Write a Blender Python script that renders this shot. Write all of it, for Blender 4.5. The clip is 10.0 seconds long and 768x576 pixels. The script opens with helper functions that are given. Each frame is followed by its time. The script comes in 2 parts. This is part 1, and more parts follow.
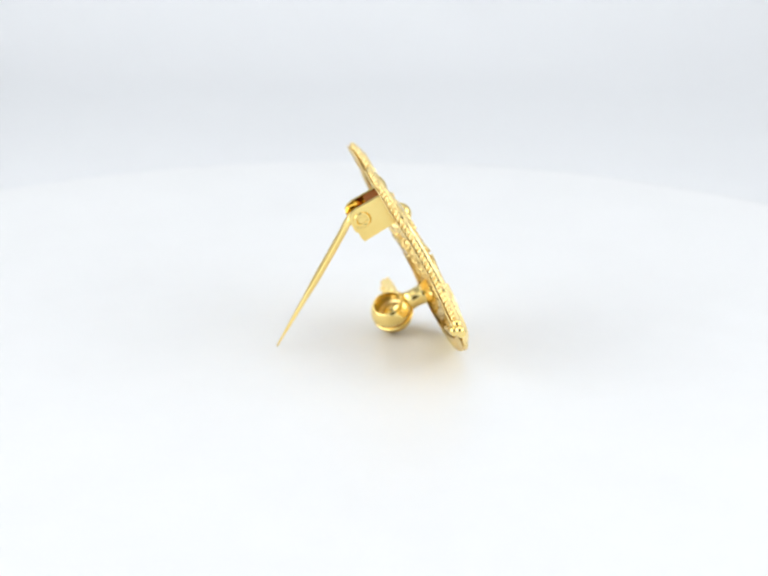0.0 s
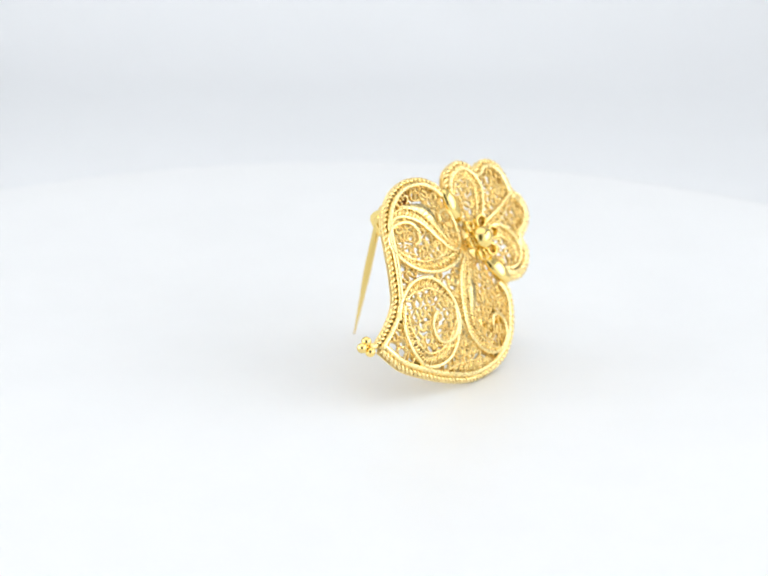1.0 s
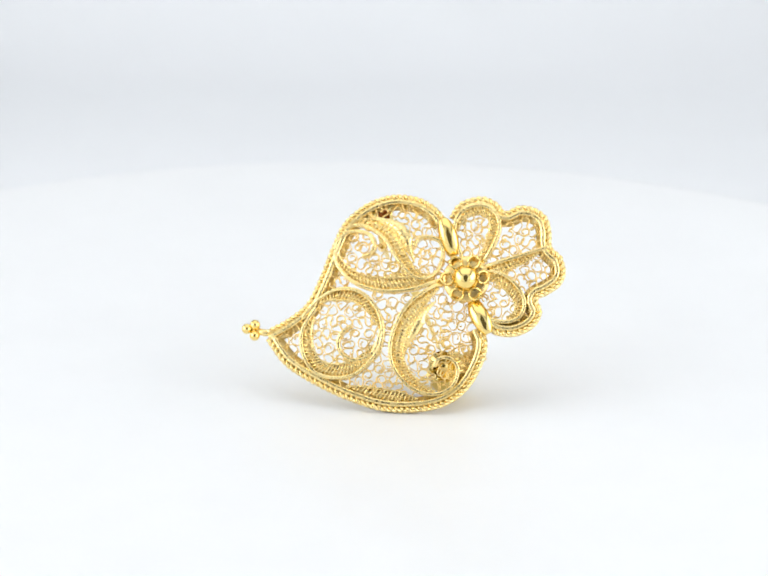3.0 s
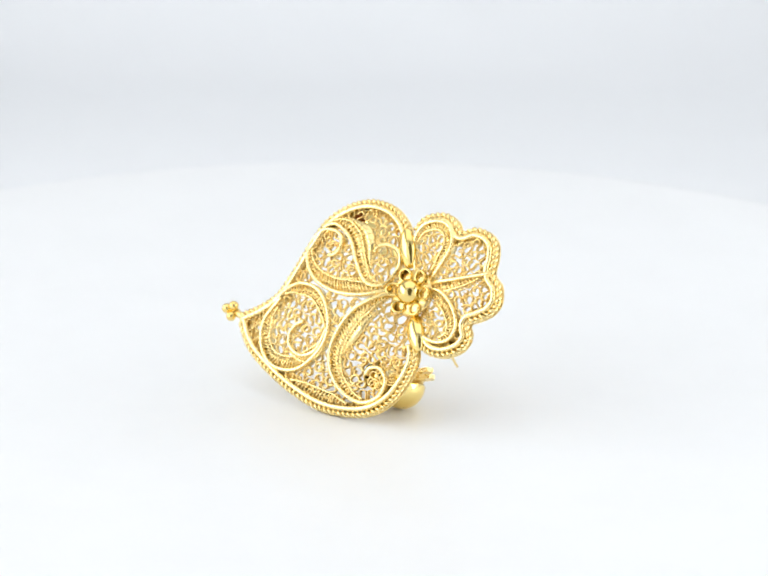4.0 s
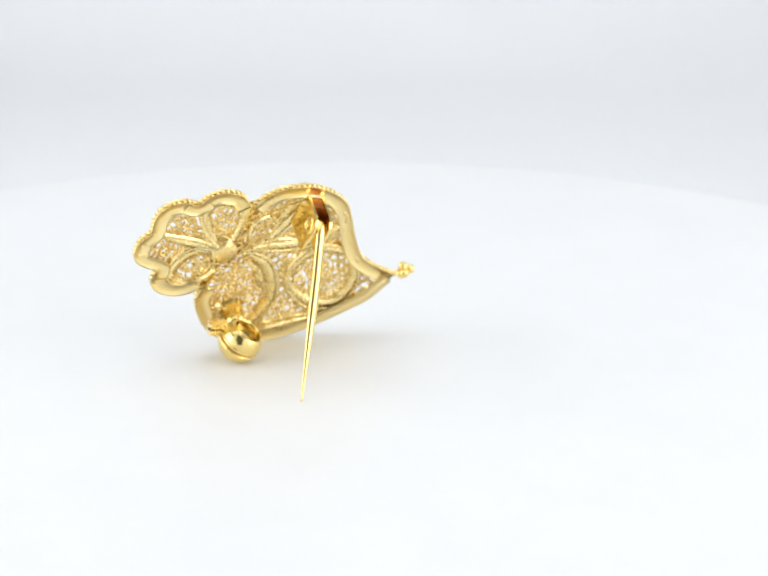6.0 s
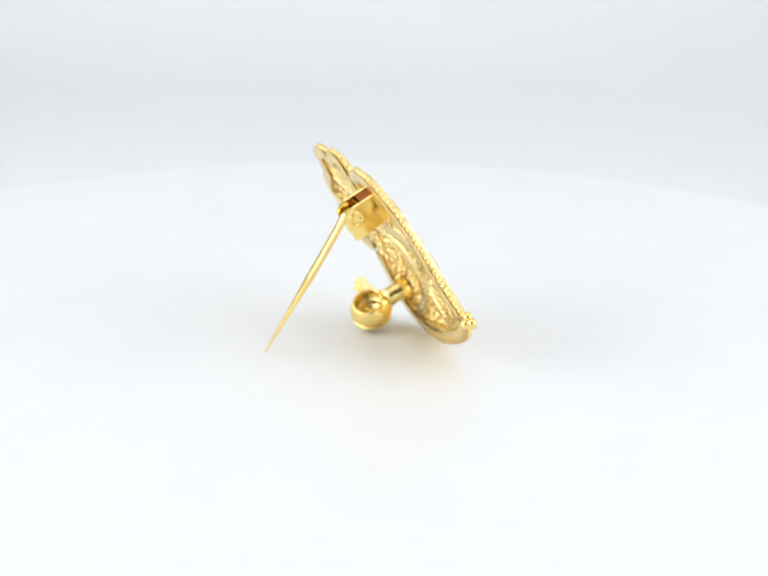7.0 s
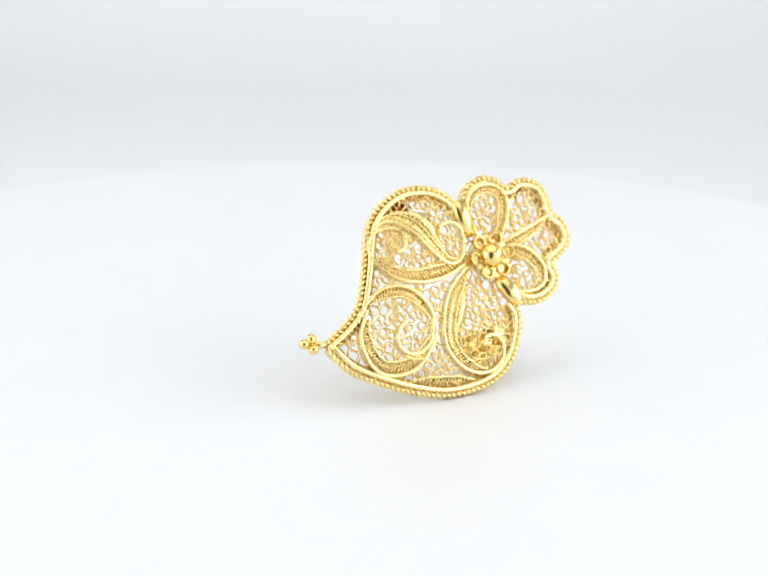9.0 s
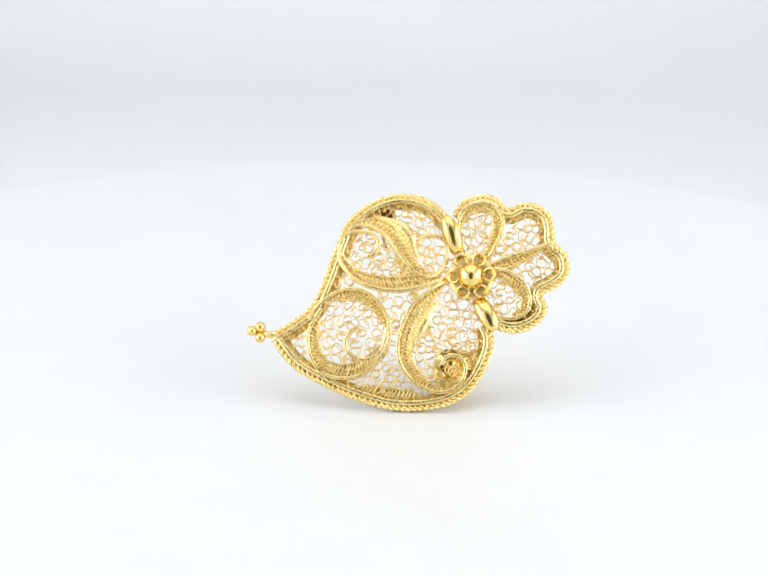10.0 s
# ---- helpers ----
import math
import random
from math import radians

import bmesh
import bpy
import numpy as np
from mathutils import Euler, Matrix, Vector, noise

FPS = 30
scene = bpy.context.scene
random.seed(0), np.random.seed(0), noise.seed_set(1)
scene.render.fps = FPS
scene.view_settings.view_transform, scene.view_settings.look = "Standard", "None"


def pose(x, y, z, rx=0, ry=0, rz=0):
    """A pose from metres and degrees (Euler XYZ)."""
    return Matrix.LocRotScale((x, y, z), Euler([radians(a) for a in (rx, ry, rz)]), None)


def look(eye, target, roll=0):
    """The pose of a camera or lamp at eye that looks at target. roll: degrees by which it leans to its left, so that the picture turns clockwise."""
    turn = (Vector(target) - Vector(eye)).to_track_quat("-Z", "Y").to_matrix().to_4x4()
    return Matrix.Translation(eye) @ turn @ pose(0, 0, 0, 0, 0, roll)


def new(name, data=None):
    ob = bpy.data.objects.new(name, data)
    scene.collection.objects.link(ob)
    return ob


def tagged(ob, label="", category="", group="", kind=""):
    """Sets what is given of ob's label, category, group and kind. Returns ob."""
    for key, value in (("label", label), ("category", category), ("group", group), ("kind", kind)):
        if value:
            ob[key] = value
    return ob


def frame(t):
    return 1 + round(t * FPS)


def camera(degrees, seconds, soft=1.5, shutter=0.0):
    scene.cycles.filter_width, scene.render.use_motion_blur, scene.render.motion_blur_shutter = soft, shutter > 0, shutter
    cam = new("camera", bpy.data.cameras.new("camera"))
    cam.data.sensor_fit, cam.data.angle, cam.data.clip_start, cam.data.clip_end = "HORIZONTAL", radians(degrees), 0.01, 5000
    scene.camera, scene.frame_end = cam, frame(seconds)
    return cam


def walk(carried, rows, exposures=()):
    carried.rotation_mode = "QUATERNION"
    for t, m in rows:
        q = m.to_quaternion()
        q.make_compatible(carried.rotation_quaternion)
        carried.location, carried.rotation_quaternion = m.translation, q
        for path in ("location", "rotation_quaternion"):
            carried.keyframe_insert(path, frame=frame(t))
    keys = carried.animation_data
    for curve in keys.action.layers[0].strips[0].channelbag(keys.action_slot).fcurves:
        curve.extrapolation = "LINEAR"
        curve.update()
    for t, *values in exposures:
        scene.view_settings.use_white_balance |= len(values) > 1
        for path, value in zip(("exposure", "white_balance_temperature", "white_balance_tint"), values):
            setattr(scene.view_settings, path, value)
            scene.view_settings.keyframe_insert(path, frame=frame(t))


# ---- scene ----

MM = 0.001

# ---- camera: a fixed close-up lens before a turntable ----
cam = camera(17.5, 10.0, soft=1.7)
EYE = Vector((2.75, -222.0, 82.96)) * MM
AIM = EYE + Vector((0, math.cos(radians(18.626)), -math.sin(radians(18.626))))
cam.data.dof.use_dof = True
cam.data.dof.focus_distance = 0.222
cam.data.dof.aperture_fstop = 44.0
walk(cam, [(0.0, look(EYE, AIM, 0.36)), (10.0, look(EYE, AIM, 0.36))])

# ---- light: a white light tent with added unseen lamps, open towards the camera ----
world = bpy.data.worlds.new("room")
scene.world = world
world.use_nodes = True
world.node_tree.nodes["Background"].inputs[0].default_value = (1.0, 0.96, 0.9, 1)
world.node_tree.nodes["Background"].inputs[1].default_value = 0.12


def area_lamp(name, eye, target, sx, sy, watts, colour):
    data = bpy.data.lights.new(name, "AREA")
    data.shape, data.size, data.size_y, data.energy, data.color = "RECTANGLE", sx, sy, watts, colour
    ob = new(name, data)
    ob.matrix_world = look(eye, target)
    return ob


# unseen area lamps added inside the tent: one under the roof, one at each side cloth to lift shadows
UNSEEN_LAMPS = [((0, 0.0, 0.338), (0, 0.0, 0.0), 0.46, 0.42, 0.34), ((-0.29, -0.05, 0.10), (0, -0.02, 0.04), 0.40, 0.24, 0.80), ((0.29, -0.05, 0.10), (0, -0.02, 0.04), 0.40, 0.24, 0.80)]
for lamp_eye, lamp_aim, wide, deep, watts in UNSEEN_LAMPS:
    area_lamp("added_light", lamp_eye, lamp_aim, wide, deep, watts, (0.985, 0.993, 1.0))
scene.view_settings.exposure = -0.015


# ---- materials ----
def nodes_of(name):
    mat = bpy.data.materials.new(name)
    mat.use_nodes = True
    nt = mat.node_tree
    return mat, nt, nt.nodes["Principled BSDF"]


def noise_node(nt, scale, detail=3.0, rough=0.5):
    co = nt.nodes.new("ShaderNodeTexCoord")
    n = nt.nodes.new("ShaderNodeTexNoise")
    n.inputs["Scale"].default_value, n.inputs["Detail"].default_value, n.inputs["Roughness"].default_value = scale, detail, rough
    nt.links.new(co.outputs["Object"], n.inputs["Vector"])
    return n


def ramp(nt, source, a, b, lo=0.3, hi=0.7):
    r = nt.nodes.new("ShaderNodeValToRGB")
    r.color_ramp.elements[0].position, r.color_ramp.elements[1].position = lo, hi
    r.color_ramp.elements[0].color, r.color_ramp.elements[1].color = (*a, 1), (*b, 1)
    nt.links.new(source, r.inputs[0])
    return r


def bump(nt, bsdf, source, strength, distance):
    b = nt.nodes.new("ShaderNodeBump")
    b.inputs["Strength"].default_value, b.inputs["Distance"].default_value = strength, distance
    nt.links.new(source, b.inputs["Height"])
    nt.links.new(b.outputs[0], bsdf.inputs["Normal"])


def gold(name, a, b, r0, r1, grain, strength):
    mat, nt, p = nodes_of(name)
    p.inputs["Metallic"].default_value = 1.0
    big, fine = noise_node(nt, 260.0), noise_node(nt, grain, 4.0, 0.6)
    nt.links.new(ramp(nt, big.outputs[0], a, b).outputs[0], p.inputs["Base Color"])
    nt.links.new(ramp(nt, fine.outputs[0], (r0,) * 3, (r1,) * 3).outputs[0], p.inputs["Roughness"])
    bump(nt, p, fine.outputs[0], strength, 0.00005)
    return mat


GOLD = gold("gold_wire", (0.95, 0.735, 0.31), (0.97, 0.785, 0.38), 0.2, 0.36, 2600.0, 0.14)
GOLD_POLISHED = gold("gold_polished", (0.92, 0.69, 0.23), (0.96, 0.75, 0.29), 0.07, 0.15, 1500.0, 0.08)
# brown of repeated reflections in the hinge recess, put into the base colour
GOLD_SHADED = gold("gold_painted_shade", (0.27, 0.08, 0.02), (0.4, 0.14, 0.04), 0.3, 0.5, 2000.0, 0.3)
GOLD_SATIN = gold("gold_satin_sheet", (0.95, 0.735, 0.31), (0.97, 0.785, 0.38), 0.26, 0.36, 700.0, 0.04)
GOLD_FINE = gold("gold_filigree", (0.92, 0.66, 0.25), (0.96, 0.745, 0.32), 0.22, 0.4, 3500.0, 0.25)


def plastic(name, a, b, rough, scale, strength):
    mat, nt, p = nodes_of(name)
    n = noise_node(nt, scale, 5.0, 0.6)
    nt.links.new(ramp(nt, n.outputs[0], a, b).outputs[0], p.inputs["Base Color"])
    p.inputs["Roughness"].default_value = rough
    bump(nt, p, n.outputs[0], strength, 0.0002)
    return mat


WHITE_TOP = plastic("white_turntable_plastic", (0.83, 0.84, 0.845), (0.85, 0.86, 0.865), 0.42, 90.0, 0.05)
WHITE_CLOTH = plastic("white_tent_cloth", (0.81, 0.825, 0.842), (0.84, 0.855, 0.872), 0.9, 14.0, 0.3)
DARK_PLASTIC = plastic("grey_plastic", (0.22, 0.22, 0.23), (0.26, 0.26, 0.27), 0.5, 60.0, 0.1)
# faint glow for the panels added behind the unseen lamps
PANEL, pnt, pbsdf = nodes_of("added_panel_glow")
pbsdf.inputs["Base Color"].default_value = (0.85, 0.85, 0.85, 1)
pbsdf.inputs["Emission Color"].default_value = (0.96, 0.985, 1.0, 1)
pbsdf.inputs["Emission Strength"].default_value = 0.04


# ---- mesh helpers ----
def mesh_object(name, verts, faces, material, parent=None, label="", smooth=True, kind=""):
    me = bpy.data.meshes.new(name)
    me.from_pydata([tuple(v) for v in verts], [], faces)
    me.materials.append(material)
    bm = bmesh.new()
    bm.from_mesh(me)
    bmesh.ops.recalc_face_normals(bm, faces=bm.faces)
    bm.to_mesh(me)
    bm.free()
    me.polygons.foreach_set("use_smooth", [smooth] * len(me.polygons))
    ob = new(name, me)
    if parent is not None:
        ob.parent = parent
    return tagged(ob, label=label, kind=kind)


def part(name, bm, material, parent, label="", smooth=True):
    me = bpy.data.meshes.new(name)
    bmesh.ops.recalc_face_normals(bm, faces=bm.faces)
    bm.to_mesh(me)
    bm.free()
    me.materials.append(material)
    me.polygons.foreach_set("use_smooth", [smooth] * len(me.polygons))
    ob = new(name, me)
    ob.parent = parent
    return tagged(ob, label=label)


class Shape:
    """Collects vertices in millimetres and faces."""

    def __init__(self):
        self.v, self.f = [], []

    def add(self, verts, faces):
        k = len(self.v)
        self.v += [(x * MM, y * MM, z * MM) for x, y, z in verts]
        self.f += [tuple(i + k for i in f) for f in faces]

    def rings(self, rows, closed_path=False, caps=True):
        n, m = len(rows), len(rows[0])
        verts = [p for row in rows for p in row]
        faces = []
        for i in range(n if closed_path else n - 1):
            a, b = i * m, ((i + 1) % n) * m
            for j in range(m):
                k = (j + 1) % m
                faces.append((a + j, a + k, b + k, b + j))
        if caps and not closed_path:
            faces.append(tuple(range(m - 1, -1, -1)))
            faces.append(tuple((n - 1) * m + j for j in range(m)))
        self.add(verts, faces)

    def make(self, name, material, parent=None, label="", smooth=True, kind=""):
        return mesh_object(name, self.v, self.f, material, parent, label, smooth, kind)


def spline(points, step=0.25, closed=False):
    """Evenly spaced points on a Catmull-Rom curve."""
    p = [np.array(q, float) for q in points]
    n = len(p)
    dense = []
    for i in range(n if closed else n - 1):
        if closed:
            a, b, c, d = p[(i - 1) % n], p[i], p[(i + 1) % n], p[(i + 2) % n]
        else:
            a, b, c, d = p[max(i - 1, 0)], p[i], p[i + 1], p[min(i + 2, n - 1)]
        for k in range(16):
            s = k / 16
            dense.append(0.5 * (2 * b + (c - a) * s + (2 * a - 5 * b + 4 * c - d) * s * s + (3 * b - a - 3 * c + d) * s ** 3))
    dense.append(p[0] if closed else p[-1])
    dense = np.array(dense)
    run = np.concatenate([[0], np.cumsum(np.linalg.norm(np.diff(dense, axis=0), axis=1))])
    count = max(2, int(run[-1] / step) + 1)
    at = np.linspace(0, run[-1], count)
    return np.stack([np.interp(at, run, dense[:, k]) for k in range(dense.shape[1])], 1)


def normals2(path):
    t = np.gradient(path[:, :2], axis=0)
    t /= np.linalg.norm(t, axis=1, keepdims=True) + 1e-9
    return np.stack([-t[:, 1], t[:, 0]], 1)


def offset(path, d):
    return path[:, :2] + normals2(path) * d


UPPER_U, UPPER_V = (0.0, 2.6, 4.6, 6.4, 7.8, 9.5, 11.9, 14.4, 18.0), (0.5, 1.0, 2.0, 4.2, 6.3, 8.4, 9.6, 9.8, 7.6)
LOWER_U, LOWER_V = (0.0, 1.25, 3.5, 6.1, 9.0, 12.0, 14.7, 17.0, 18.85), (-0.5, -3.15, -5.65, -7.8, -9.4, -10.1, -10.1, -9.1, -7.15)


def dish(u, v):
    """The height of the face: the heart is domed between its two rims, the waist sunk, the petals bent back."""
    fold = 0.9 * math.exp(-((u - 19.1) / 2.2) ** 2 - ((v - 0.7) / 4.2) ** 2)
    low, high = np.interp(u, LOWER_U, LOWER_V), np.interp(u, UPPER_U, UPPER_V)
    across = min(max((v - low) / (high - low), 0.0), 1.0)
    dome = 0.9 * (4 * across * (1 - across)) ** 0.7 * max(0.0, 1 - ((u - 8.5) / 9.0) ** 2)
    petals = max(u - 20.5, 0.0)
    return 0.1 + 0.05 * v - 0.006 * v * v - 0.009 * petals ** 2 - 0.006 * min(petals / 4, 1.0) * (v - 1.2) ** 2 - fold + dome


def ribbon(shape, path, section):
    """Sweeps a closed section of (across, height) along a path on the domed face."""
    nn = normals2(path)
    rows = []
    for (u, v), (a, b) in zip(path[:, :2], nn):
        z = dish(u, v)
        rows.append([(u + a * s, v + b * s, z + h) for s, h in section])
    shape.rings(rows)


def strip(width, low, high, round_=0.3):
    """A strip on edge with a gently rounded crest."""
    w, r = width / 2, round_ * width
    return [(-w, low), (w, low), (w, high - r), (w * 0.72, high - r * 0.3), (w * 0.3, high), (-w * 0.3, high), (-w * 0.72, high - r * 0.3), (-w, high - r)]


def rope(shape, path, radius, strand, pitch, height):
    """Two wires twisted round each other along the path."""
    nn = normals2(path)
    run = np.concatenate([[0], np.cumsum(np.linalg.norm(np.diff(path[:, :2], axis=0), axis=1))])
    for phase in (0, math.pi):
        centre = []
        for (u, v), (a, b), s in zip(path[:, :2], nn, run):
            g = 2 * math.pi * s / pitch + phase
            o, h = radius * math.cos(g), radius * math.sin(g)
            centre.append((u + a * o, v + b * o, dish(u, v) + height + h))
        tube(shape, np.array(centre), strand, 6)


def tube(shape, path, radius, sides=8):
    """A round wire; the radius may vary along it."""
    p = np.array(path, float)
    t = np.gradient(p, axis=0)
    t /= np.linalg.norm(t, axis=1, keepdims=True) + 1e-9
    rad = np.broadcast_to(np.array(radius, float), (len(p),))
    up = np.array((0.0, 0.0, 1.0)) if abs(t[0][2]) < 0.9 else np.array((1.0, 0.0, 0.0))
    rows = []
    for q, d, r in zip(p, t, rad):
        x = np.cross(up, d)
        x /= np.linalg.norm(x) + 1e-9
        y = np.cross(d, x)
        up = y
        rows.append([tuple(q + r * (math.cos(k) * x + math.sin(k) * y)) for k in np.arange(sides) * 2 * math.pi / sides])
    shape.rings(rows)


def comb(shape, path, side, widths, start=0.1, pitch=0.37, low=-0.36, high=0.22, lean=0.4, edged=True, back=-0.56):
    """A toothed wire band laid along one side of a scroll: a solid floor, flat on the back, with a row of raised teeth; widths: evenly spaced along it."""
    nn = normals2(path) * side
    n = len(path)
    wid = start + np.interp(np.linspace(0, 1, n), np.linspace(0, 1, len(widths)), widths)
    rows = []
    for (u, v), (a, b), w in zip(path[:, :2], nn, wid):
        z = dish(u, v)
        rows.append([(u + a * s, v + b * s, z + h) for s, h in ((start, back), (w, back), (w, low + 0.31), (start, low + 0.31))])
    shape.rings(rows)
    run = np.concatenate([[0], np.cumsum(np.linalg.norm(np.diff(path[:, :2], axis=0), axis=1))])
    edge = path[:, :2] + nn * wid[:, None]
    if edged:
        ribbon(shape, edge, strip(0.15, low, high - 0.02, 0.3))
    rng = random.Random(n)
    for s in np.arange(pitch, run[-1] - pitch * 0.5, pitch):
        s += rng.uniform(-0.04, 0.04)
        u, v = np.interp(s, run, path[:, 0]), np.interp(s, run, path[:, 1])
        a, b = np.interp(s, run, nn[:, 0]), np.interp(s, run, nn[:, 1])
        w = np.interp(s, run, wid) - start
        tx, ty = b * side, -a * side
        h = 0.1
        d = []
        for k in (0.0, 0.5, 1.0):
            r = start + w * k
            x, y = u + a * r + tx * lean * w * k, v + b * r + ty * lean * w * k
            z = dish(x, y)
            t = high - 0.05 * k + rng.uniform(-0.03, 0.03)
            d += [(x - tx * h, y - ty * h, z + low), (x + tx * h, y + ty * h, z + low), (x + tx * h * 0.55, y + ty * h * 0.55, z + t - 0.03), (x, y, z + t), (x - tx * h * 0.55, y - ty * h * 0.55, z + t - 0.03)]
        f = []
        for q in (0, 5):
            f += [(q + i, q + (i + 1) % 5, q + 5 + (i + 1) % 5, q + 5 + i) for i in range(5)]
        shape.add(d, f + [(4, 3, 2, 1, 0), (10, 11, 12, 13, 14)])


def cell_ring(shape, centre, near, gap, rng, low=-0.32, high=0.04, wide=0.075):
    """One small coil of flattened wire on edge, pressed against its neighbours, its end hooked inwards."""
    c = np.array(centre)
    poly = [c + gap * 0.74 * np.array((math.cos(a), math.sin(a))) for a in np.arange(14) * math.pi / 7]
    for q in near:
        mid, d = (c + q) / 2, q - c
        d = d / (np.linalg.norm(d) + 1e-9)
        mid = mid - d * (0.04 + rng.uniform(-0.05, 0.09))
        out = []
        for a, b in zip(poly, poly[1:] + poly[:1]):
            da, db = (a - mid) @ d, (b - mid) @ d
            if da <= 0:
                out.append(a)
            if (da <= 0) != (db <= 0):
                out.append(a + (b - a) * da / (da - db))
        poly = out
        if len(poly) < 3:
            return
    p = np.array(poly)
    for _ in range(2):
        p = np.stack([0.75 * p + 0.25 * np.roll(p, -1, 0), 0.25 * p + 0.75 * np.roll(p, -1, 0)], 1).reshape(-1, 2)
    run = np.concatenate([[0], np.cumsum(np.linalg.norm(np.diff(np.vstack([p, p[:1]]), axis=0), axis=1))])
    n = 16
    at = np.linspace(0, run[-1], n + 1)
    q = np.vstack([p, p[:1]])
    p = np.stack([np.interp(at, run, q[:, k]) for k in (0, 1)], 1)
    p = np.roll(p[:-1], rng.randrange(n), axis=0)[::rng.choice((-1, 1))]
    p = p[:rng.randint(n - 3, n)]
    kind = rng.random()
    tail = []
    if kind < 0.55:
        for k in range(1, 5):
            f = 1 - 0.17 * k
            tail.append(c + (p[(k * 2) % len(p)] - c) * f)
    p = np.vstack([p, p[:1] * 0.8 + c * 0.2] + [tail]) if tail else np.vstack([p, p[:1]])
    lift = rng.uniform(-0.07, 0.09)
    ribbon(shape, p, [(-wide / 2, low + lift), (wide / 2, low + lift), (wide / 2, high + lift), (0, high + lift + 0.03), (-wide / 2, high + lift)])


def curl(shape, u, v, r, rng, low=-0.36, high=0.05, wide=0.115):
    """One tiny S or snail of flattened wire standing on edge."""
    turn = rng.uniform(0, 2 * math.pi)
    way = rng.choice((-1, 1))
    lift = rng.uniform(-0.08, 0.09)
    squeeze = rng.uniform(0.75, 1.1)
    pts = []
    if rng.random() < 0.5:
        sweep = rng.uniform(6.5, 9.5)
        for i in range(17):
            s = i / 16
            rr = r * (1.2 - 0.66 * s)
            a = turn + way * sweep * s
            pts.append((rr * math.cos(a), rr * math.sin(a) * squeeze))
    else:
        for i in range(17):
            s = 2 * i / 16 - 1
            a = way * 4.4 * abs(s) ** 1.1
            x = r * 0.66 * math.copysign(1, s) * (1 - math.cos(a))
            y = r * 0.74 * math.copysign(1, s) * math.sin(a)
            pts.append((x * math.cos(turn) - y * math.sin(turn), x * math.sin(turn) + y * math.cos(turn)))
    p = np.array(pts) + (u, v)
    ribbon(shape, p, [(-wide / 2, low + lift), (wide / 2, low + lift), (wide / 2, high + lift), (0, high + lift + 0.03), (-wide / 2, high + lift)])


def inside_many(poly, p):
    a, b = poly, np.roll(poly, -1, axis=0)
    x, y = p[:, :1], p[:, 1:]
    cross = (a[:, 1] > y) != (b[:, 1] > y)
    slope = (b[:, 0] - a[:, 0]) / np.where(b[:, 1] == a[:, 1], 1e-9, b[:, 1] - a[:, 1])
    return (cross & (x < slope * (y - a[:, 1]) + a[:, 0])).sum(1) % 2 == 1


def fill(name, poly, walls, parent, seed, gap=0.78, keep=0.36, without=()):
    """Packs a cell of the brooch with coils."""
    rng = random.Random(seed)
    lo, hi = poly.min(0), poly.max(0)
    p = np.random.default_rng(seed).uniform(lo, hi, (6000, 2))
    ok = inside_many(poly, p)
    for cell in without:
        ok &= ~inside_many(cell, p)
    p = p[ok]
    w = np.concatenate(walls)[::3]
    p = p[np.sqrt(((p[:, None] - w[None]) ** 2).sum(2)).min(1) > keep]
    placed = np.empty((0, 2))
    for q in p:
        if not len(placed) or ((placed - q) ** 2).sum(1).min() > (gap * rng.uniform(0.84, 1.12)) ** 2:
            placed = np.vstack([placed, q])
    shape = Shape()
    for q in placed:
        d = ((placed - q) ** 2).sum(1)
        if rng.random() < 0.5:
            cell_ring(shape, q, placed[(d > 0) & (d < (2.2 * gap) ** 2)], gap, rng)
        else:
            curl(shape, *q, gap * rng.uniform(0.52, 0.68), rng)
    if len(placed):
        return shape.make(name, GOLD_FINE, parent, "fine gold filigree coils", kind="stuff")


# ---- the place: turntable and light tent ----
DISC_R, DISC_H = 0.0746, 0.030


def turned(name, profile, material, parent=None, label="", segments=128):
    """A body of revolution from a profile of (radius, height) in metres."""
    rows = [[(r * math.cos(a), r * math.sin(a), z) for a in np.arange(segments) * 2 * math.pi / segments] for r, z in profile]
    verts = [p for row in rows for p in row]
    faces = []
    for i in range(len(rows) - 1):
        for j in range(segments):
            k = (j + 1) % segments
            faces.append((i * segments + j, i * segments + k, (i + 1) * segments + k, (i + 1) * segments + j))
    faces.append(tuple(range(segments - 1, -1, -1)))
    faces.append(tuple((len(rows) - 1) * segments + j for j in range(segments)))
    return mesh_object(name, verts, faces, material, parent, label)


def build_turntable():
    table = tagged(new("turntable"), "round white plastic display turntable, slowly turning", "turntable")
    R = DISC_R
    turned("platter", [(0.03, -0.012), (R - 0.002, -0.012), (R - 0.0006, -0.0114), (R, -0.0095), (R, -0.0022), (R - 0.0004, -0.0009), (R - 0.0014, -0.0002), (R - 0.003, 0.0), (0.001, 0.0)], WHITE_TOP, table, "smooth white disc")
    return table


def build_pedestal():
    base = tagged(new("pedestal"), "low round white plastic pedestal carrying the disc", "pedestal")
    turned("housing", [(0.060, -DISC_H), (0.0645, -DISC_H), (0.066, -DISC_H + 0.002), (0.066, -0.016), (0.064, -0.0135), (0.02, -0.0135)], WHITE_TOP, base)
    return base


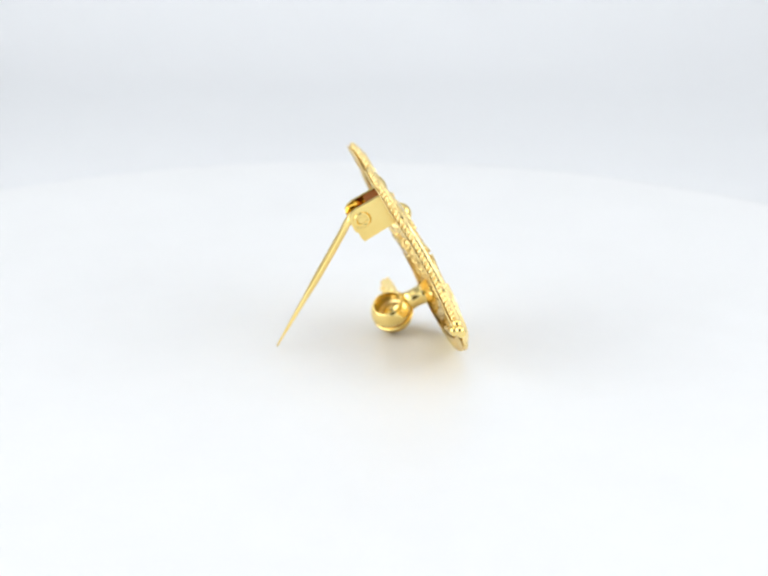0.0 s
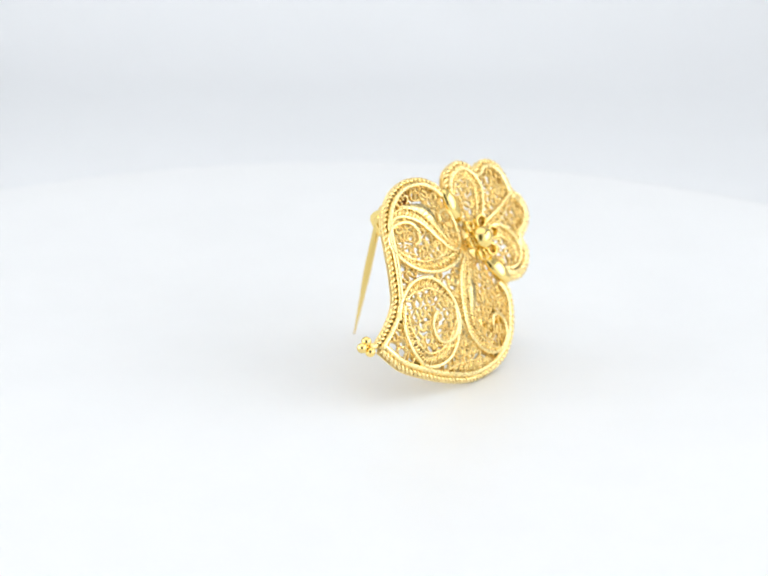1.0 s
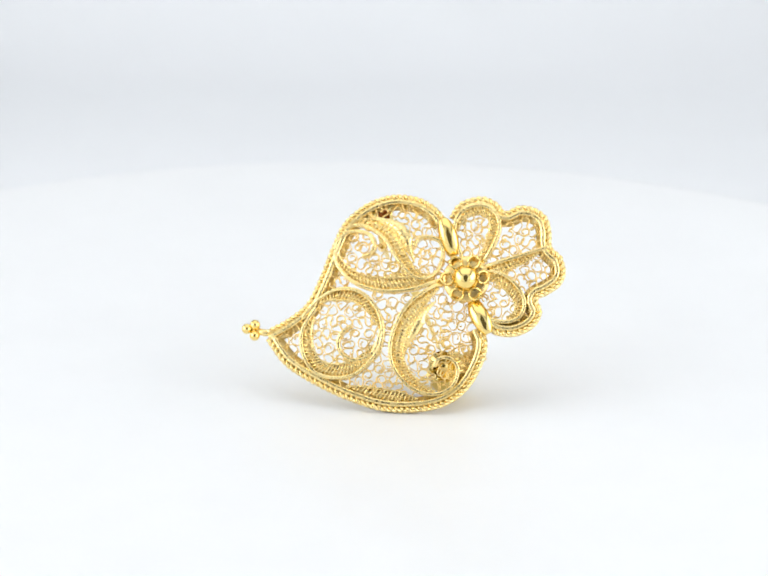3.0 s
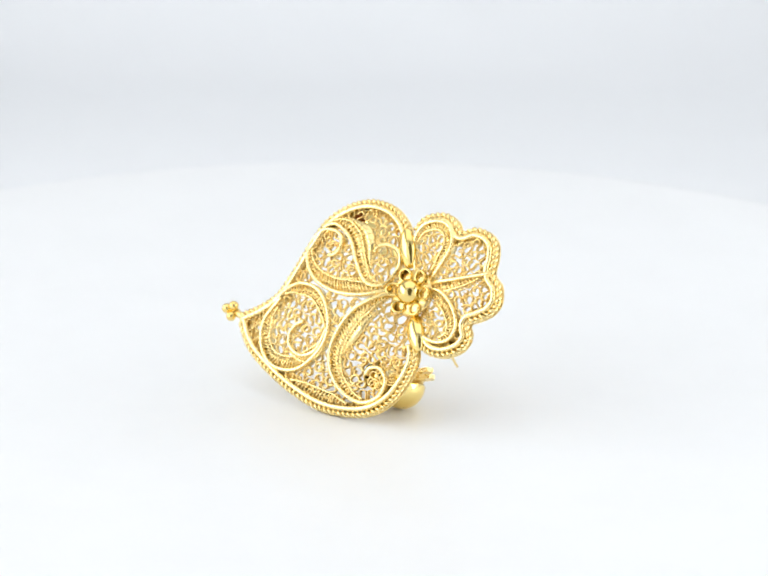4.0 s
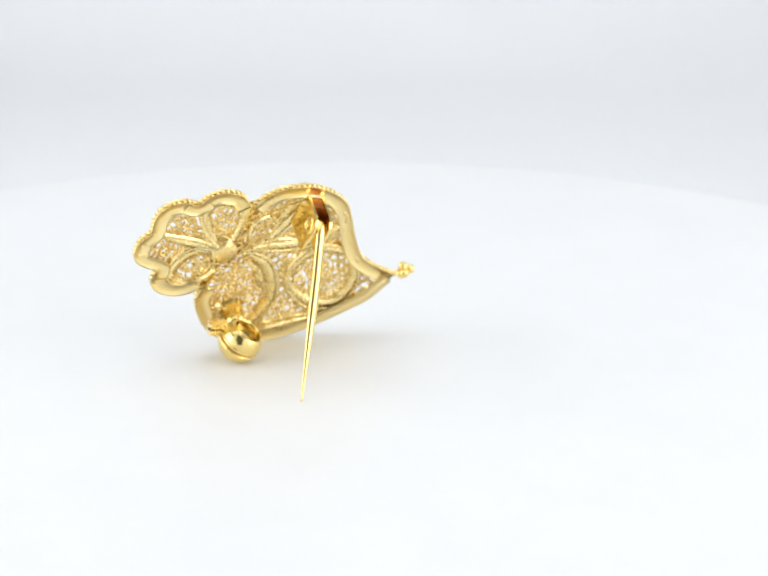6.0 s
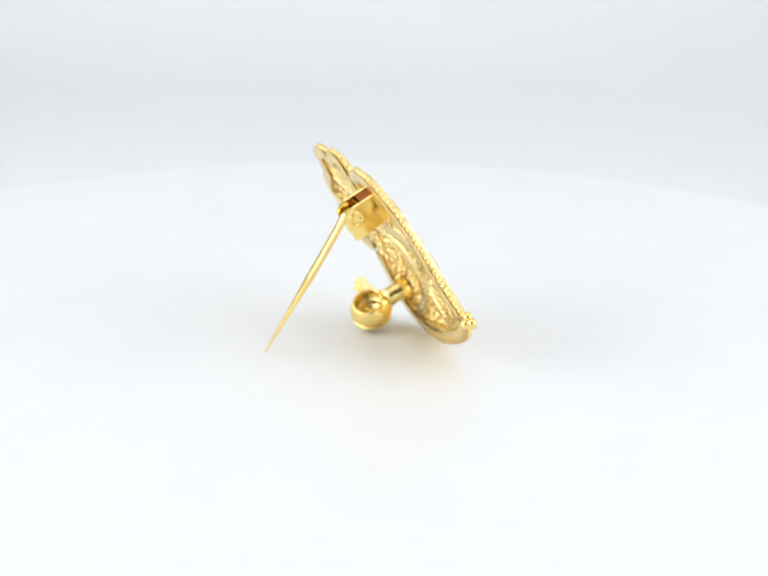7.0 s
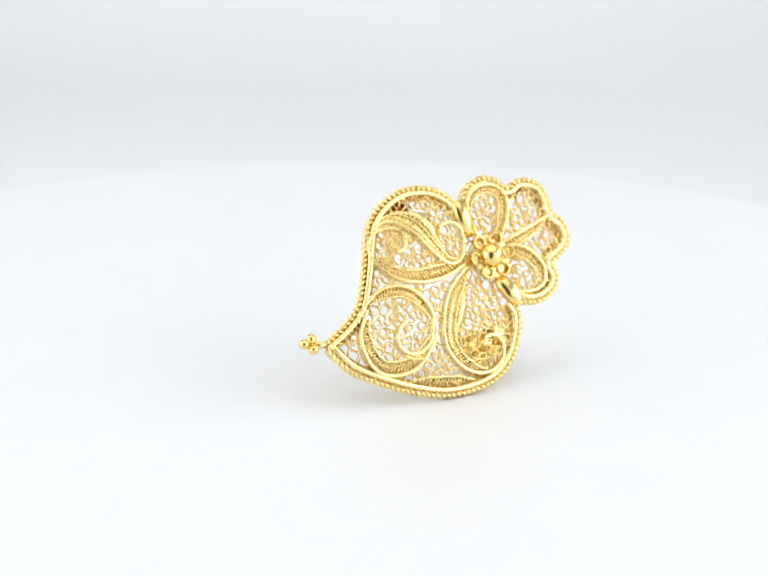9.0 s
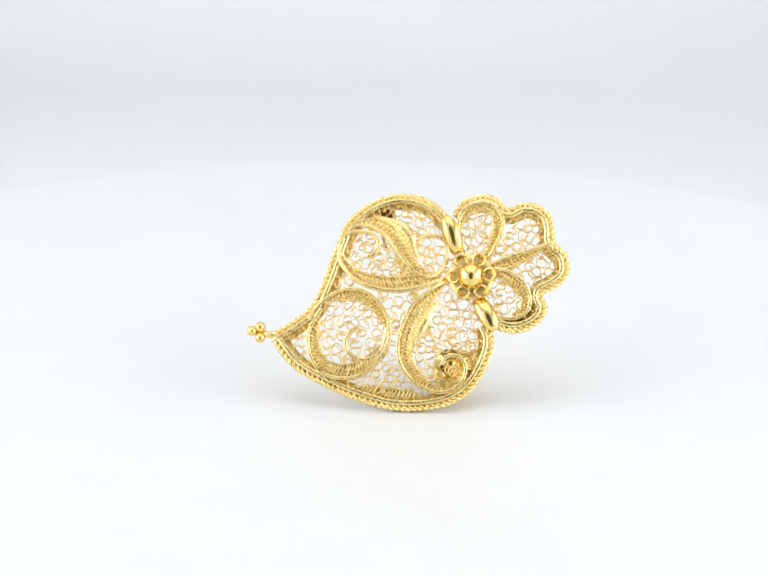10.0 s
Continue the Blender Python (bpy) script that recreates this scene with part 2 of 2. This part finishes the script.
def build_tent():
    # floor, curve and back wall in one hung sheet
    depth, half, top, r, front = 0.30, 0.30, 0.36, 0.07, -0.262
    line = [(front, -DISC_H)] + [(depth - r + r * math.sin(a), -DISC_H + r - r * math.cos(a)) for a in np.linspace(0, math.pi / 2, 17)] + [(depth, top)]
    verts, faces = [], []
    for y, z in line:
        verts += [(-half, y, z), (half, y, z)]
    n = len(line)
    back = []
    for y, z in [(front, -DISC_H - 0.003)] + [(depth - r + (r + 0.003) * math.sin(a), -DISC_H + r - (r + 0.003) * math.cos(a)) for a in np.linspace(0, math.pi / 2, 17)] + [(depth + 0.003, top)]:
        back += [(-half, y, z), (half, y, z)]
    m = len(verts)
    verts += back
    for i in range(n - 1):
        faces += [(2 * i, 2 * i + 1, 2 * i + 3, 2 * i + 2), (m + 2 * i, m + 2 * i + 2, m + 2 * i + 3, m + 2 * i + 1)]
        faces += [(2 * i, 2 * i + 2, m + 2 * i + 2, m + 2 * i), (2 * i + 1, m + 2 * i + 1, m + 2 * i + 3, 2 * i + 3)]
    faces += [(0, m, m + 1, 1), (2 * n - 2, 2 * n - 1, m + 2 * n - 1, m + 2 * n - 2)]
    tagged(mesh_object("backdrop", verts, faces, WHITE_CLOTH), "white seamless cloth curving up behind the turntable", "backdrop", kind="structure")

    def slab(name, lo, hi, label):
        (x0, y0, z0), (x1, y1, z1) = lo, hi
        v = [(x0, y0, z0), (x1, y0, z0), (x1, y1, z0), (x0, y1, z0), (x0, y0, z1), (x1, y0, z1), (x1, y1, z1), (x0, y1, z1)]
        f = [(0, 3, 2, 1), (4, 5, 6, 7), (0, 1, 5, 4), (1, 2, 6, 5), (2, 3, 7, 6), (3, 0, 4, 7)]
        return tagged(mesh_object(name, v, f, WHITE_CLOTH, smooth=False), label, "wall", kind="structure")

    slab("wall_west", (-half - 0.006, front, -DISC_H - 0.003), (-half - 0.002, depth, top), "white cloth side of the light tent")
    slab("wall_east", (half + 0.002, front, -DISC_H - 0.003), (half + 0.006, depth, top), "white cloth side of the light tent")
    # the unseen front cloth, its slit behind the lens shaped to tune the gold's reflections
    def flap(name, outline):
        n = len(outline)
        v = [(x, y, z) for y in (-0.262, -0.258) for x, z in outline]
        f = [tuple(range(n)), tuple(range(2 * n - 1, n - 1, -1))] + [(i, i + n, (i + 1) % n + n, (i + 1) % n) for i in range(n)]
        tagged(mesh_object(name, v, f, WHITE_CLOTH, smooth=False), "unseen white cloth front flap of the light tent, cut to shape reflections", "wall", kind="structure")

    for name, k in (("wall_front_west", -1), ("wall_front_east", 1)):
        flap(name, [(k * half, -DISC_H), (k * 0.05, -DISC_H), (k * 0.07, 0.05), (k * 0.11, 0.16), (k * 0.08, 0.26), (k * 0.002, 0.33), (k * 0.002, top), (k * half, top)])
    slab("ceiling", (-half - 0.006, front, top + 0.002), (half + 0.006, depth + 0.003, top + 0.006), "white cloth roof of the light tent")


def build_added_panels():
    # added out of view, only to give each area lamp a body
    for eye, aim, wide, deep, watts in UNSEEN_LAMPS:
        panel = tagged(new("added_panel"), "unseen flat white panel, faintly glowing, added behind an area lamp", "lamp", "tent lamps")
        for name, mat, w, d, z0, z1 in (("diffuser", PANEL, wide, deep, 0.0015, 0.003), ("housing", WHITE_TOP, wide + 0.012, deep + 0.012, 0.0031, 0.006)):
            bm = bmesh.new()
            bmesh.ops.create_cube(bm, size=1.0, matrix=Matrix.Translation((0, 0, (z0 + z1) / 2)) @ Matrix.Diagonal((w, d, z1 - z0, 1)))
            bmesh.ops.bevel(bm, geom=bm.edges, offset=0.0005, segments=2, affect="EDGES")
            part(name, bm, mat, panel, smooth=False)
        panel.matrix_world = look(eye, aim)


table = build_turntable()
build_added_panels()
build_pedestal()
build_tent()

# ---- the brooch: face coordinates in millimetres, u from the tip to the flower, v across, w out of the face ----
U = Vector((0.96197798, 0.05460921, 0.26761203))
V = Vector((-0.26090154, 0.47359135, 0.84121438))
W = U.cross(V)
O = Vector((-7.6236, -7.9652, 5.98)) * MM
FACE = Matrix(((U.x, V.x, W.x, O.x), (U.y, V.y, W.y, O.y), (U.z, V.z, W.z, O.z), (0, 0, 0, 1)))

brooch = tagged(new("filigree_brooch"), "gold filigree heart brooch with a flower, leaning on its open pin", "brooch")

HEART_UPPER = [(0.3, 0.4), (2.6, 1.0), (4.6, 2.0), (6.4, 4.2), (7.8, 6.3), (9.5, 8.4), (11.9, 9.6), (14.4, 9.8), (16.7, 8.95), (18.1, 7.55), (18.7, 6.3)]
HEART_LOWER = [(0.1, -0.5), (1.25, -3.15), (3.55, -5.55), (6.15, -7.62), (9.0, -9.28), (12.0, -10.08), (14.7, -10.1), (17.0, -9.1), (18.85, -7.15), (19.65, -5.45), (19.5, -4.0)]
FLOWER = [(19.0, 6.5), (20.05, 7.45), (21.4, 7.7), (22.6, 7.5), (23.6, 6.65), (24.1, 5.75), (25.4, 5.95), (26.75, 5.4), (27.6, 4.3), (27.65, 2.9), (27.4, 1.55),
          (28.05, 0.4), (28.0, -1.1), (27.2, -2.1), (25.9, -2.6), (25.0, -2.85), (25.1, -3.95), (24.3, -5.0), (23.0, -5.5), (21.7, -5.5), (20.4, -4.95), (19.7, -4.1)]
SCROLL_A = [(17.3, 1.1), (16.3, 0.9), (14.0, 0.7), (11.4, 1.2), (9.2, 2.6), (8.1, 4.6), (8.35, 6.3), (9.4, 7.2), (10.7, 7.1), (11.7, 6.4), (11.8, 5.4), (11.2, 4.7), (10.5, 4.7)]
SCROLL_B = [(9.5, 7.45), (10.4, 7.75), (11.5, 7.35), (12.8, 5.9), (13.6, 3.7), (14.5, 1.9), (15.6, 1.4), (16.7, 1.8), (17.6, 3.2), (17.6, 4.5), (16.7, 5.1), (15.8, 5.1), (15.3, 4.5)]
SCROLL_C = [(5.3, 1.2), (3.6, -0.6), (3.2, -2.6), (3.8, -4.4), (5.4, -5.4), (7.5, -5.5), (9.7, -4.2), (10.75, -2.5), (10.7, -0.3), (9.5, 1.6), (7.3, 2.3), (5.0, 1.5), (3.9, 0.5)]
HOOK_C = [(10.7, -2.2), (9.5, -4.0), (7.9, -4.4), (6.7, -3.6), (6.6, -2.4), (7.3, -1.6), (8.2, -1.3)]
SCROLL_D = [(17.3, 0.6), (16.1, 0.5), (13.7, -0.5), (12.1, -2.1), (11.1, -3.9), (10.9, -5.6), (11.6, -7.4), (12.9, -8.6), (14.4, -9.0), (15.8, -8.5), (16.5, -7.3), (16.1, -6.2), (15.1, -6.0), (14.5, -6.6)]
PETAL_1 = [(19.2, 2.4), (19.15, 5.0), (19.9, 6.4), (21.1, 6.85), (22.4, 6.6), (23.2, 5.6), (23.2, 4.3), (22.4, 3.0), (21.3, 1.9), (20.2, 1.2)]
PETAL_4 = [(20.2, 0.9), (22.2, 0.3), (23.4, -1.1), (23.8, -2.7), (23.2, -3.9), (22.0, -4.2), (20.8, -3.8), (19.9, -3.0), (19.4, -1.6)]
PETAL_RIB = [(20.7, 1.2), (23.9, 1.3), (27.1, 1.55)]


def edge_work(points, side, name, sunk=0.0):
    """A rim: the flat inner band and the twisted wire laid round it."""
    p = spline(points, 0.11)
    band = Shape()
    ribbon(band, offset(p, side * 0.74), strip(0.5, -0.55 - sunk, 0.3 - sunk, 0.3))
    rim = band.make(name, GOLD, brooch, "smooth gold rim band")
    back = Shape()
    ribbon(back, offset(p, side * 0.72), strip(1.4, -0.6 - sunk, -0.4 - sunk, 0.2))
    back.make("backing_band", GOLD_SATIN, rim, "flat gold band on the back")
    wire = Shape()
    q = offset(p, side * 0.26)
    rope(wire, spline(q, 0.06), 0.145, 0.17, 1.05, -0.12)
    wire.make("twisted_wire", GOLD, rim, "twisted gold rope edge")
    return offset(p, side * 0.78)


rim_upper = edge_work(HEART_UPPER, -1, "upper_rim")
rim_lower = edge_work(HEART_LOWER, 1, "lower_rim", 0.03)
rim_flower = edge_work(FLOWER, -1, "flower_rim", 0.015)


def scroll(name, points, bands, height=0.34):
    """A raised ribbon with the toothed bands (side, widths, from, to, start) beside it."""
    p = spline(points, 0.11)
    s = Shape()
    ribbon(s, p, strip(0.35, -0.58, height, 0.25))
    ob = s.make(name, GOLD, brooch, "raised gold scroll ribbon")
    n = len(p)
    for side, widths, a, b, start in bands:
        c = Shape()
        comb(c, p[int(a * n):int(b * n)], side, widths, start, edged=start < 1.0)
        c.make("toothed_band", GOLD, ob, "toothed gold wire band")
    return p


line_a = scroll("scroll", SCROLL_A, [(-1, (0.2, 1.0, 1.15, 1.0, 0.8, 0.5, 0.15), 0.05, 0.66, 0.12), (-1, (0.05, 0.6, 0.5, 0.05), 0.1, 0.34, 1.15)])
line_b = scroll("scroll", SCROLL_B, [(1, (0.15, 0.85, 0.95, 0.85, 0.7, 0.5, 0.15), 0.06, 0.62, 0.12), (1, (0.05, 0.5, 1.2, 1.1, 0.5, 0.05), 0.12, 0.46, 1.0)])
line_c = scroll("scroll", SCROLL_C, [(1, (0.3, 0.9, 1.0, 1.1, 1.1, 0.8, 0.2), 0.03, 0.56, 0.12), (1, (0.1, 0.7, 0.9, 0.9, 0.2), 0.58, 0.92, 0.12)])
line_h = scroll("scroll", HOOK_C, [(1, (0.15, 0.4, 0.5, 0.15), 0.05, 0.6, 0.1)])
line_d = scroll("scroll", SCROLL_D, [(1, (0.2, 1.0, 1.15, 1.1, 1.0, 0.8, 0.2), 0.04, 0.7, 0.12), (1, (0.05, 0.5, 1.0, 0.9, 0.4, 0.05), 0.08, 0.44, 1.2)])
line_1 = scroll("petal_ribbon", PETAL_1, [(-1, (0.2, 0.6, 0.7, 0.75, 0.7, 0.3), 0.2, 0.96, 0.12)])
line_4 = scroll("petal_ribbon", PETAL_4, [(-1, (0.3, 0.9, 0.9, 0.7, 0.3), 0.05, 0.7, 0.12)])
line_r = scroll("petal_rib", PETAL_RIB, [(-1, (0.8, 0.8, 0.6, 0.15), 0.06, 0.85, 0.12)])
trim = Shape()
comb(trim, rim_lower[int(len(rim_lower) * 0.33):int(len(rim_lower) * 0.6)], 1, (0.1, 0.7, 0.9, 0.8, 0.1), 0.25)
trim.make("toothed_band", GOLD, brooch, "toothed gold wire band")

# coils in every cell
heart_poly = np.concatenate([rim_upper, rim_lower[::-1]])
walls = [rim_upper, rim_lower, line_a, line_b, line_c, line_h, line_d]
cells = [line_a, np.concatenate([line_b, rim_upper[::-1][:int(len(rim_upper) * 0.62)]]), line_c, np.concatenate([line_d[:int(len(line_d) * 0.75)], rim_lower[::-1][:int(len(rim_lower) * 0.3)]])]


for k, cell in enumerate(cells):
    fill("coil_fill", cell, walls, brooch, 11 + k)
fill("coil_fill", heart_poly, walls, brooch, 31, without=cells)
flower_walls = [rim_flower, line_1, line_4, line_r]
fill("coil_fill", line_1, flower_walls, brooch, 41)
fill("coil_fill", line_4, flower_walls, brooch, 42)
flower_poly = np.concatenate([rim_flower, np.array([(20.2, 1.0)])])
fill("coil_fill", flower_poly, flower_walls, brooch, 43, without=(line_1, line_4))


def ball(name, u, v, w, r, material, parent, label="", seg=32):
    bm = bmesh.new()
    bmesh.ops.create_uvsphere(bm, u_segments=seg, v_segments=seg // 2, radius=r * MM, matrix=Matrix.Translation(Vector((u, v, w)) * MM))
    return part(name, bm, material, parent, label)


# the small balls at the heart's tip, on a short neck
for u, v, w in ((-1.42, 1.0, 0.1), (-0.6, 1.15, 0.15), (-0.85, 0.2, 0.12), (-0.75, 0.7, -0.35)):
    ball("tip_ball", u, v, w, 0.48, GOLD_POLISHED, brooch, "tiny polished gold ball", seg=20)
neck = Shape()
tube(neck, [(-0.6, 0.6, -0.1), (0.1, 0.25, -0.05), (0.9, 0.0, 0.0)], [0.3, 0.34, 0.2], 10)
neck.make("tip_neck", GOLD, brooch)


def seed_leaf(a, b, wide, high):
    """A polished, smoothly rounded boat-shaped leaf."""
    s = Shape()
    a, b = np.array(a), np.array(b)
    d = (b - a) / np.linalg.norm(b - a)
    x = np.array((-d[1], d[0]))
    rows = []
    for k in np.linspace(0, 1, 25):
        c = a + (b - a) * k
        g = math.sin(math.pi * (0.03 + 0.93 * k)) ** 0.5
        w, h = wide * 0.5 * g, high * g
        z = dish(*c) + 0.1
        rows.append([(c[0] + x[0] * o * w, c[1] + x[1] * o * w, z + e * h) for o, e in [(-math.cos(q), math.sin(q) ** 0.85) for q in np.linspace(0, math.pi, 13)] + [(0.6, -0.3), (-0.6, -0.3)]])
    s.rings(rows)
    s.make("leaf", GOLD_POLISHED, brooch, "polished gold seed-shaped leaf")


seed_leaf((18.4, 6.5), (18.6, 2.9), 1.7, 0.7)
seed_leaf((19.1, -1.35), (20.0, -4.8), 1.75, 0.7)

# boss in the flower's middle: a polished ball in a ring of small cups
CENTRE = (19.15, 0.5)
LIFT = 0.75
boss = Shape()
boss.rings([[(CENTRE[0] + r * math.cos(a), CENTRE[1] + r * math.sin(a), z - 0.8 + LIFT) for a in np.arange(32) * math.pi / 16] for r, z in [(0.2, 0.0), (1.1, 0.0)] + [(1.2 * math.cos(g), 0.45 + 1.2 * math.sin(g)) for g in np.linspace(0, 1.53, 16)]])
boss.make("boss", GOLD_POLISHED, brooch, "polished gold dome")
for k in range(6):
    a = radians(48 + 60 * k)
    cup = Shape()
    cu, cv = CENTRE[0] + 1.66 * math.cos(a), CENTRE[1] + 1.66 * math.sin(a)
    loop = [(cu + 0.54 * math.cos(g), cv + 0.54 * math.sin(g)) for g in np.linspace(0, 2 * math.pi, 19)]
    ribbon(cup, np.array(loop), strip(0.22, LIFT - 0.2, LIFT + 0.42, 0.4))
    cup.make("cup", GOLD_POLISHED, brooch, "small open gold cup")
base = Shape()
rows = []
for r, z in ((0.3, 0.3), (1.6, 0.26), (2.05, 0.2), (2.15, 0.05), (2.1, -0.2), (1.3, -0.5), (1.2, -0.9), (0.3, -0.9)):
    rows.append([(CENTRE[0] + r * math.cos(a), CENTRE[1] + r * math.sin(a), z - 0.8 + LIFT) for a in np.arange(36) * math.pi / 18])
base.rings(rows)
base.make("boss_plate", GOLD_FINE, brooch)


# hinge, pin and catch on the back
def build_hinge():
    u0, u1, t = 12.22, 13.95, 0.26
    ob = None
    for u in (u0, u1 - t):
        s = Shape()
        ring = [(5.1, 0.1), (8.7, -0.1), (8.65, -2.9), (8.5, -3.5), (8.1, -3.9), (7.4, -4.05), (6.3, -4.0), (6.15, -3.82), (5.3, -3.85), (4.85, -3.7)]
        s.rings([[(u, v, w) for v, w in ring], [(u + t, v, w) for v, w in ring]])
        if ob is None:
            ob = s.make("hinge", GOLD_POLISHED, brooch, "folded gold sheet hinge bracket", smooth=False)
            # thick floor slab, coloured brown to stand in for reflections between the plates
            s2 = Shape()
            s2.rings([[(u0 + t + 0.02, 7.0, w), (u1 - t - 0.02, 7.0, w), (u1 - t - 0.02, 8.6, w), (u0 + t + 0.02, 8.6, w)] for w in (-0.1, -1.8)])
            s2.make("hinge_base", GOLD_SHADED, ob, "floor of the hinge, its deep reflected brown painted in", smooth=False)
        else:
            s.make("side_plate", GOLD_POLISHED, ob, smooth=False)
    for u, d in ((u0, -0.14), (u1, 0.14)):
        s = Shape()
        for_ring = [[(u + k, 7.25 + r * math.cos(a), -2.9 + r * math.sin(a)) for a in np.arange(20) * math.pi / 10] for k, r in ((-d, 0.88), (d * 0.5, 0.88), (d, 0.76), (d, 0.54), (d * 0.5, 0.45), (-d * 3.0, 0.42))]
        s.rings(for_ring)
        s.make("rivet", GOLD_POLISHED, ob, "round hollow rivet")


def build_pin():
    s = Shape()
    path = spline([(13.08, 6.8, -2.2), (13.08, 7.5, -2.5), (13.08, 7.75, -3.3), (13.1, 7.3, -4.1), (13.15, 6.3, -5.3), (13.3, 4.2, -7.9), (13.65, 1.2, -11.6), (14.08, -2.5, -16.2)], 0.3)
    n = len(path)
    rad = [0.34 if i < n * 0.5 else 0.34 - 0.28 * (i / n - 0.5) / 0.5 for i in range(n)]
    tube(s, path, rad, 14)
    # hammered flat: wider along u than across
    s.v = [(path[k // 14][0] * MM + (x - path[k // 14][0] * MM) * 1.4, y, z) for k, (x, y, z) in enumerate(s.v)]
    s.make("pin", GOLD_POLISHED, brooch, "thin tapering gold pin, swung open")


def build_catch():
    # a barrel round an axis across the face, slit round its middle, with a turning sleeve and its lever
    cu, cv, cw = 15.35, -6.7, -4.85
    co, si = math.cos(radians(9)), math.sin(radians(9))

    def barrel(profile):
        s = Shape()
        s.rings([[(cu + r * math.cos(a) * co - h * si, cv + h * co + r * math.cos(a) * si, cw + r * math.sin(a)) for a in np.arange(40) * math.pi / 20] for r, h in profile], closed_path=True)
        return s

    def half(sign):
        p = [(2.1 * math.cos(g), 2.1 * math.sin(g)) for g in np.linspace(math.asin(0.3 / 2.1), 0.8, 14)]
        p += [(1.36, 1.5), (1.3, 1.35), (1.3, 0.3), (1.9, 0.26)]
        return [(r, sign * h) for r, h in p]

    def bowl(sign):
        return [(2.1 * math.cos(g), sign * 2.1 * math.sin(g)) for g in np.linspace(math.asin(0.3 / 2.1), 1.54, 18)] + [(0.05, sign * 0.34), (1.9, sign * 0.26)]

    ob = barrel(half(1)).make("catch", GOLD_POLISHED, brooch, "round polished gold safety catch")
    barrel(bowl(-1)).make("catch_half", GOLD_POLISHED, ob, "polished lower half of the catch")
    barrel([(1.88, -0.17), (1.95, -0.08), (1.95, 0.08), (1.88, 0.17), (1.0, 0.17), (1.0, -0.17)]).make("sleeve", GOLD_FINE, ob, "turning inner sleeve")
    t = Shape()
    tube(t, [(15.2, -6.5, -0.5), (15.25, -6.5, -1.5), (15.3, -6.5, -2.3), (15.3, -6.5, -3.3)], [1.25, 1.0, 0.92, 1.05], 18)
    t.make("catch_stem", GOLD_POLISHED, ob)
    for v, w in ((-5.85, -4.0), (-6.4, -4.3)):
        f = Shape()
        fin = [(16.6, w - 0.5), (17.6, w - 0.35), (18.7, w - 0.6), (19.0, w - 0.25), (18.85, w + 0.45), (17.9, w + 0.55), (16.6, w + 0.6)]
        f.rings([[(u, v + (u - 16.6) * 0.08 + k, z) for u, z in fin] for k in (-0.2, 0.2)])
        f.make("lever", GOLD, ob, "short flat lever", smooth=False)


build_hinge()
build_pin()
build_catch()

# ---- turning: degrees of the turntable at each time ----
TURN = [(0.0, 464.2), (0.1, 456.0), (0.2, 447.6), (0.3, 440.0), (0.4, 433.6), (0.5, 428.9), (1.0, 414.3), (1.5, 400.4), (2.0, 385.2), (2.2, 379.6),
        (2.75, 363.6), (3.3, 347.9), (3.5, 342.1), (4.0, 326.8), (4.4, 315.9), (4.6, 309.8), (4.8, 302.6), (4.9, 297.3), (5.0, 290.0), (5.1, 281.4), (5.2, 272.4),
        (5.5, 246.6), (5.8, 221.0), (6.1, 196.2), (6.3, 179.3), (6.5, 162.6), (6.7, 144.6), (6.9, 125.2), (7.0, 115.3), (7.1, 105.8), (7.2, 96.6), (7.3, 88.0), (7.4, 80.2), (7.5, 73.9),
        (7.7, 66.9), (8.0, 58.2), (8.5, 44.4), (9.0, 29.0), (9.5, 15.1), (10.0, 0.0)]


def motions():
    walk(table, [(t, pose(0, 0, 0, 0, 0, a)) for t, a in TURN])
    walk(brooch, [(t, pose(0, 0, 0, 0, 0, a) @ FACE) for t, a in TURN])


motions()
